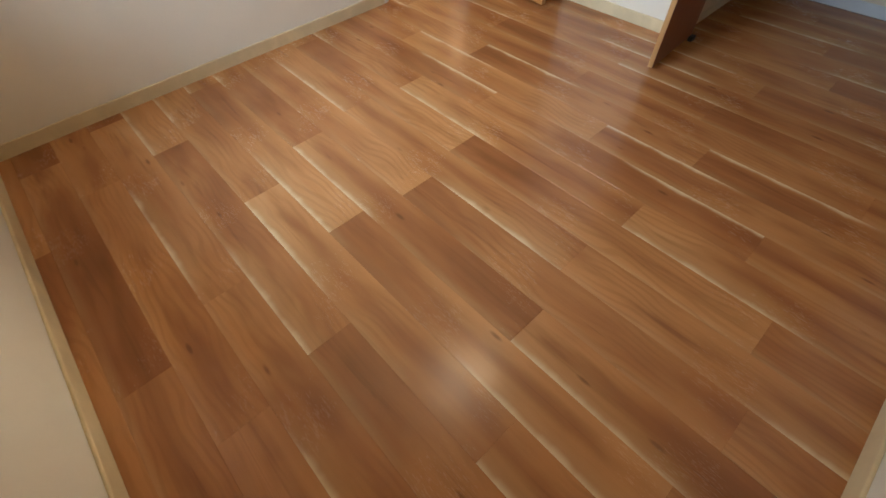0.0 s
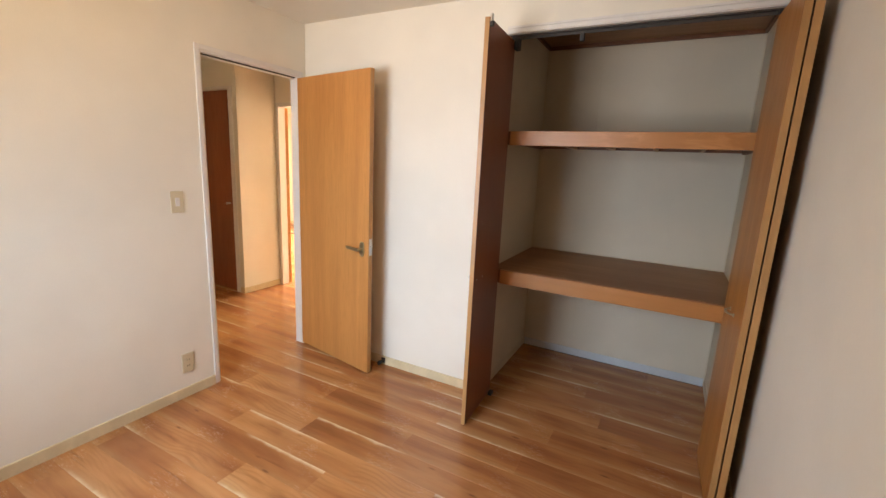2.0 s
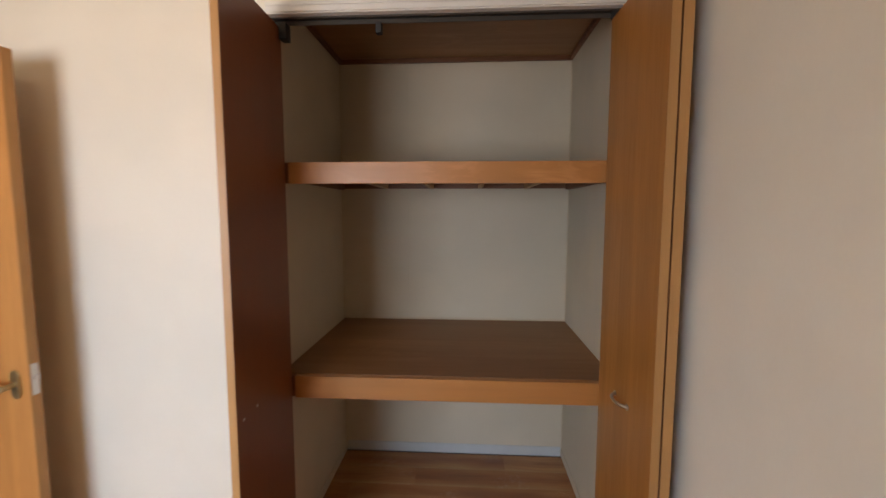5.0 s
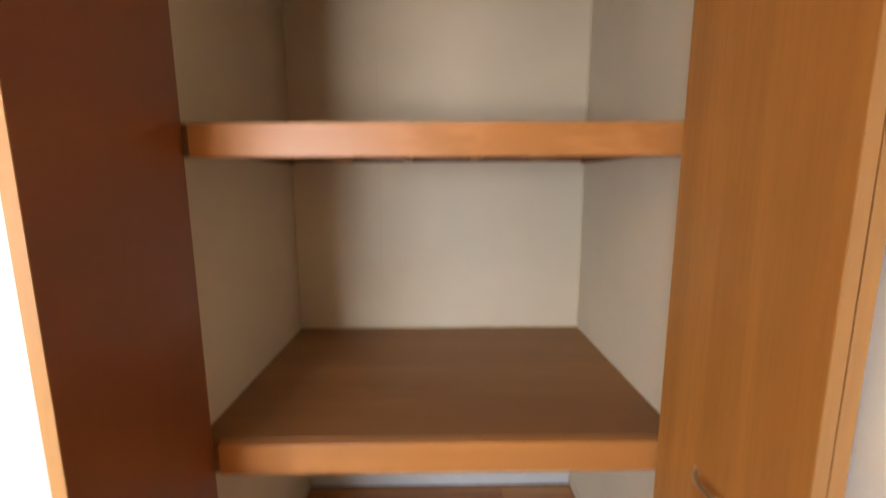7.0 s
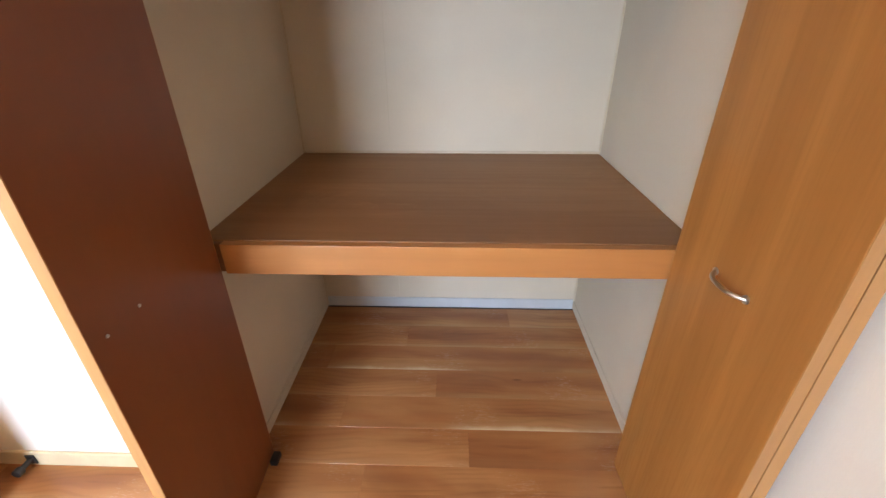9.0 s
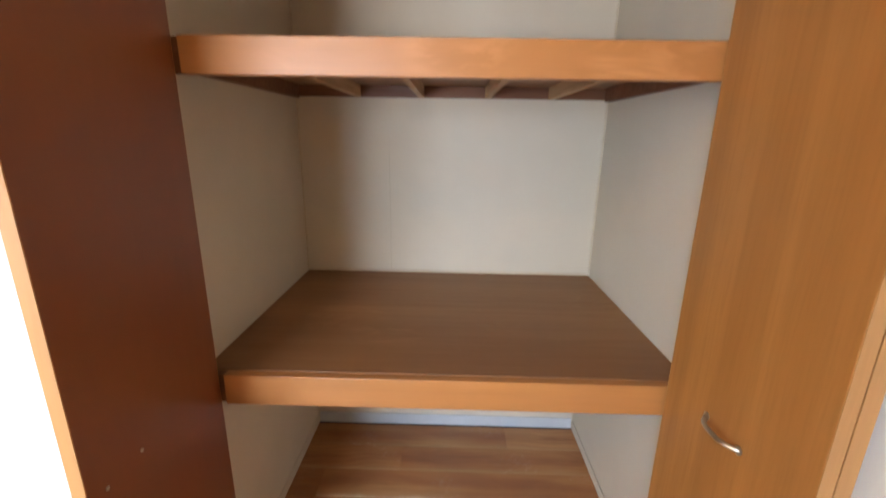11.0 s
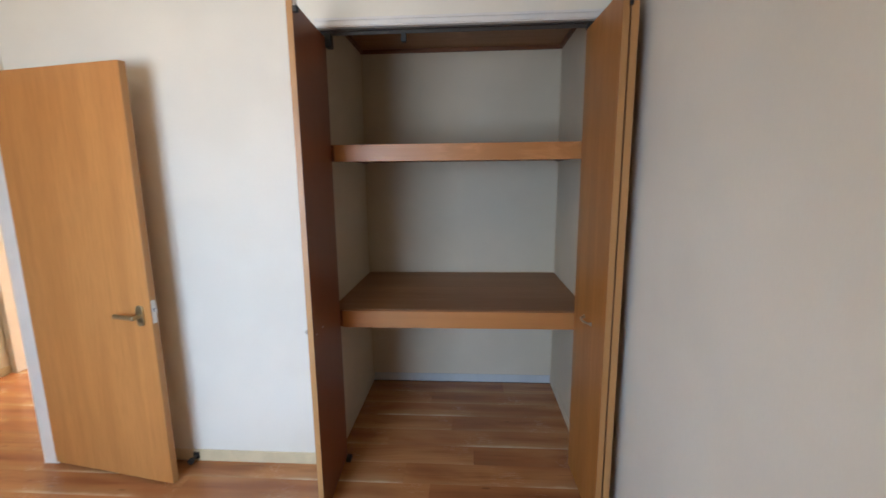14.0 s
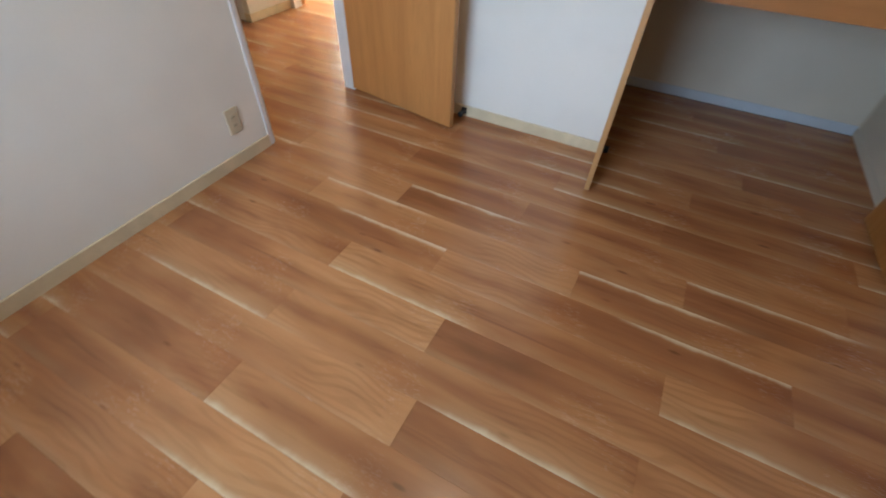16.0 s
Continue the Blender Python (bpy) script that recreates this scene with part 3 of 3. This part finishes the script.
hall_door = thing("hall_door", pose(0, 0, 0), "closed reddish-brown flush door in the hallway", "door")
part("leaf", boxes((-2.38, HX - 0.125, HY + 0.012, HY + 0.046, 0.008, 2.078), bevel=0.001), M_FARDOOR, hall_door)
part("handle", tube(bmesh.new(), (-1.63, HY + 0.014, 0.95), (-1.63, HY - 0.030, 0.95), 0.012, sides=16, bevel=0.003), M_STEEL, hall_door, "steel knob")
door_2 = tagged(thing("door_2", pose(0, 0, 0), "white frame of the hallway door", "door frame"), kind="structure")
part("casing", boxes((HX - 0.122, HX - 0.060, HY - 0.006, HY + 0.05, 0, 2.08), bevel=0.002), M_CASING, door_2)
part("casing", boxes((-2.40, HX - 0.060, HY - 0.006, HY + 0.05, 2.08, 2.112), bevel=0.002), M_CASING, door_2)
door_3 = tagged(thing("door_3", pose(0, 0, 0), "white frame of the doorway to a bright room", "door frame"), kind="structure")
part("casing", boxes((FX0 - 0.030, FX0 + 0.012, HC - 0.010, HC + 0.08, 0, FZ + 0.03), bevel=0.002), M_CASING, door_3)
part("casing", boxes((FX1 - 0.012, FX1 + 0.030, HC - 0.010, HC + 0.08, 0, FZ + 0.03), bevel=0.002), M_CASING, door_3)
part("casing", boxes((FX0 + 0.012, FX1 - 0.012, HC - 0.010, HC + 0.08, FZ - 0.012, FZ + 0.03), bevel=0.002), M_CASING, door_3)
far_leaf = thing("room_door", pose(FX0 + 0.010, HC + 0.082, 0.01, 0, 0, 156), "light oak door standing open into the bright room", "door")
part("leaf", boxes((0, 0.74, -0.030, 0, 0, FZ - 0.024), bevel=0.001), M_OAK, far_leaf)


def window(name, x0, x1, z0, z1, y0, y1, label):
    ob = tagged(thing(name, pose(0, 0, 0), label, "window"), kind="structure")
    f, mid, yc = 0.035, (x0 + x1) / 2, (y0 + y1) / 2
    for r in ((x0, x1, yc - 0.03, yc + 0.03, z0, z0 + f), (x0, x1, yc - 0.03, yc + 0.03, z1 - f, z1),
              (x0, x0 + f, yc - 0.03, yc + 0.03, z0 + f, z1 - f), (x1 - f, x1, yc - 0.03, yc + 0.03, z0 + f, z1 - f),
              (mid - 0.025, mid + 0.025, yc - 0.02, yc + 0.02, z0 + f, z1 - f)):
        part("frame", boxes(r), M_ALU, ob)
    for a, b in ((x0 + f, mid - 0.025), (mid + 0.025, x1 - f)):
        g = part("pane", boxes((a, b, yc - 0.002, yc + 0.002, z0 + f, z1 - f)), M_GLASS, ob)
        g.visible_shadow = False


window("window_1", WIN[0], WIN[1], WIN[2], WIN[3], YF - 0.12, YF - 0.05, "aluminium sliding window of the bedroom")
window("window_2", FAR_WIN[0], FAR_WIN[1], FAR_WIN[2], FAR_WIN[3], 4.34, 4.42, "tall aluminium sliding window of the bright room")
structure("ground", boxes((-60, 60, -60, 60, -0.40, -0.32)), painted("earth", (0.22, 0.20, 0.17), 0.9, 0.3), "bare pale ground outside", "ground")

# round ceiling lamp in the middle of the bedroom
lamp = thing("ceiling_lamp", pose(1.42, -1.50, H), "round white ceiling lamp, switched on", "ceiling lamp")
part("base", tube(bmesh.new(), (0, 0, -0.03), (0, 0, 0.0), 0.13, sides=40), M_CASING, lamp)
bm = bmesh.new()
bmesh.ops.create_uvsphere(bm, u_segments=40, v_segments=16, radius=0.18)
bmesh.ops.delete(bm, geom=[v for v in bm.verts if v.co.z > 0.01], context="VERTS")
for v in bm.verts:
    v.co.z = v.co.z * 0.14 - 0.03
part("shade", bm, M_LAMP, lamp, "glowing white dome cover", smooth=True)

# ---- floor: vinyl planks, 15 cm rows along x ----
floor = structure("floor", boxes((-5.72, XR + 0.12, YF - 0.12, 4.42, -0.12, -0.0045)), M_SUB, "reddish-brown oak-print vinyl plank floor with pale sapwood lines", "floor")
PITCH, LONG, TOP = 0.1523, 1.235, 0.9006
# per row from the closet's back to the window wall: joint, start tone, end tone, place of the pale line, its edge
ROWS = (
    (2.457, .46, .40, .2, 0), (1.956, .32, .44, .8, 0), (1.620, .46, .36, .25, .5), (2.108, .26, .46, .3, 0), (1.750, .42, .42, .6, .5),
    (2.237, .28, .50, .3, 0), (1.880, .45, .45, .75, .5), (2.020, .42, .50, .6, .5), (1.424, .56, .45, .20, .5), (1.935, .26, .50, .6, 0),
    (1.360, .55, .42, .35, 0), (2.056, .26, .50, .22, 1), (1.675, .48, .45, .20, 1), (1.163, .45, .42, .82, 1), (2.035, .55, .46, .22, .5),
    (1.314, .26, .54, .5, 0), (2.003, .52, .50, .76, .5), (1.376, .32, .46, .5, 0), (2.057, .58, .28, .2, .5), (1.334, .34, .56, .8, .5),
    (2.215, .54, .46, .20, .5), (1.682, .30, .50, .83, .5), (1.306, .56, .38, .68, .5), (1.735, .45, .50, .3, 0), (1.437, .52, .24, .3, 0),
    (1.950, .38, .55, .3, .5),
)
cuts = {}


def plank(a, b, w):
    """Local mesh of a plank from a to b along x and 0 to w across, with eased edges."""
    key = (round(a, 3), round(b, 3), round(w, 3))
    if key not in cuts:
        g, e = 0.0001, 0.0004
        bm = bmesh.new()
        lo = [bm.verts.new(p) for p in ((a + g, g, -0.004), (b - g, g, -0.004), (b - g, w - g, -0.004), (a + g, w - g, -0.004))]
        mi = [bm.verts.new((v.co.x, v.co.y, -0.0005)) for v in lo]
        hi = [bm.verts.new(p) for p in ((a + g + e, g + e, 0), (b - g - e, g + e, 0), (b - g - e, w - g - e, 0), (a + g + e, w - g - e, 0))]
        for s, t in ((lo, mi), (mi, hi)):
            for k in range(4):
                bm.faces.new((s[k], s[(k + 1) % 4], t[(k + 1) % 4], t[k]))
        bm.faces.new(hi)
        cuts[key] = mesh_of("plank", bm, M_PLANK)
    return cuts[key]


def lay(row, y, x_lo, x_hi):
    joint, start, end, where, edge = row
    k = math.floor((x_lo - joint) / LONG)
    while joint + k * LONG < x_hi - 0.01:
        x0 = joint + k * LONG
        a, b = max(0.0, x_lo - x0), min(LONG, x_hi - x0)
        if b - a > 0.01:
            ob = new("plank", plank(a, b, PITCH))
            ob.location, ob.parent = (x0, y - PITCH, 0), floor
            j = random.uniform(-0.05, 0.05)
            ob.color = (start + j, end - j, where, edge)
        k += 1


for r, row in enumerate(ROWS):
    y = TOP - r * PITCH
    lay(row, y, -2.60 if y > -2.1 else LW, XR)
for r in range(1, 23):
    joint, start, end, where, edge = ROWS[(7 * r) % len(ROWS)]
    lay((joint - 0.2 * (r % 3), start, end, where, edge), TOP + r * PITCH, -5.6, CX0 - 0.21)
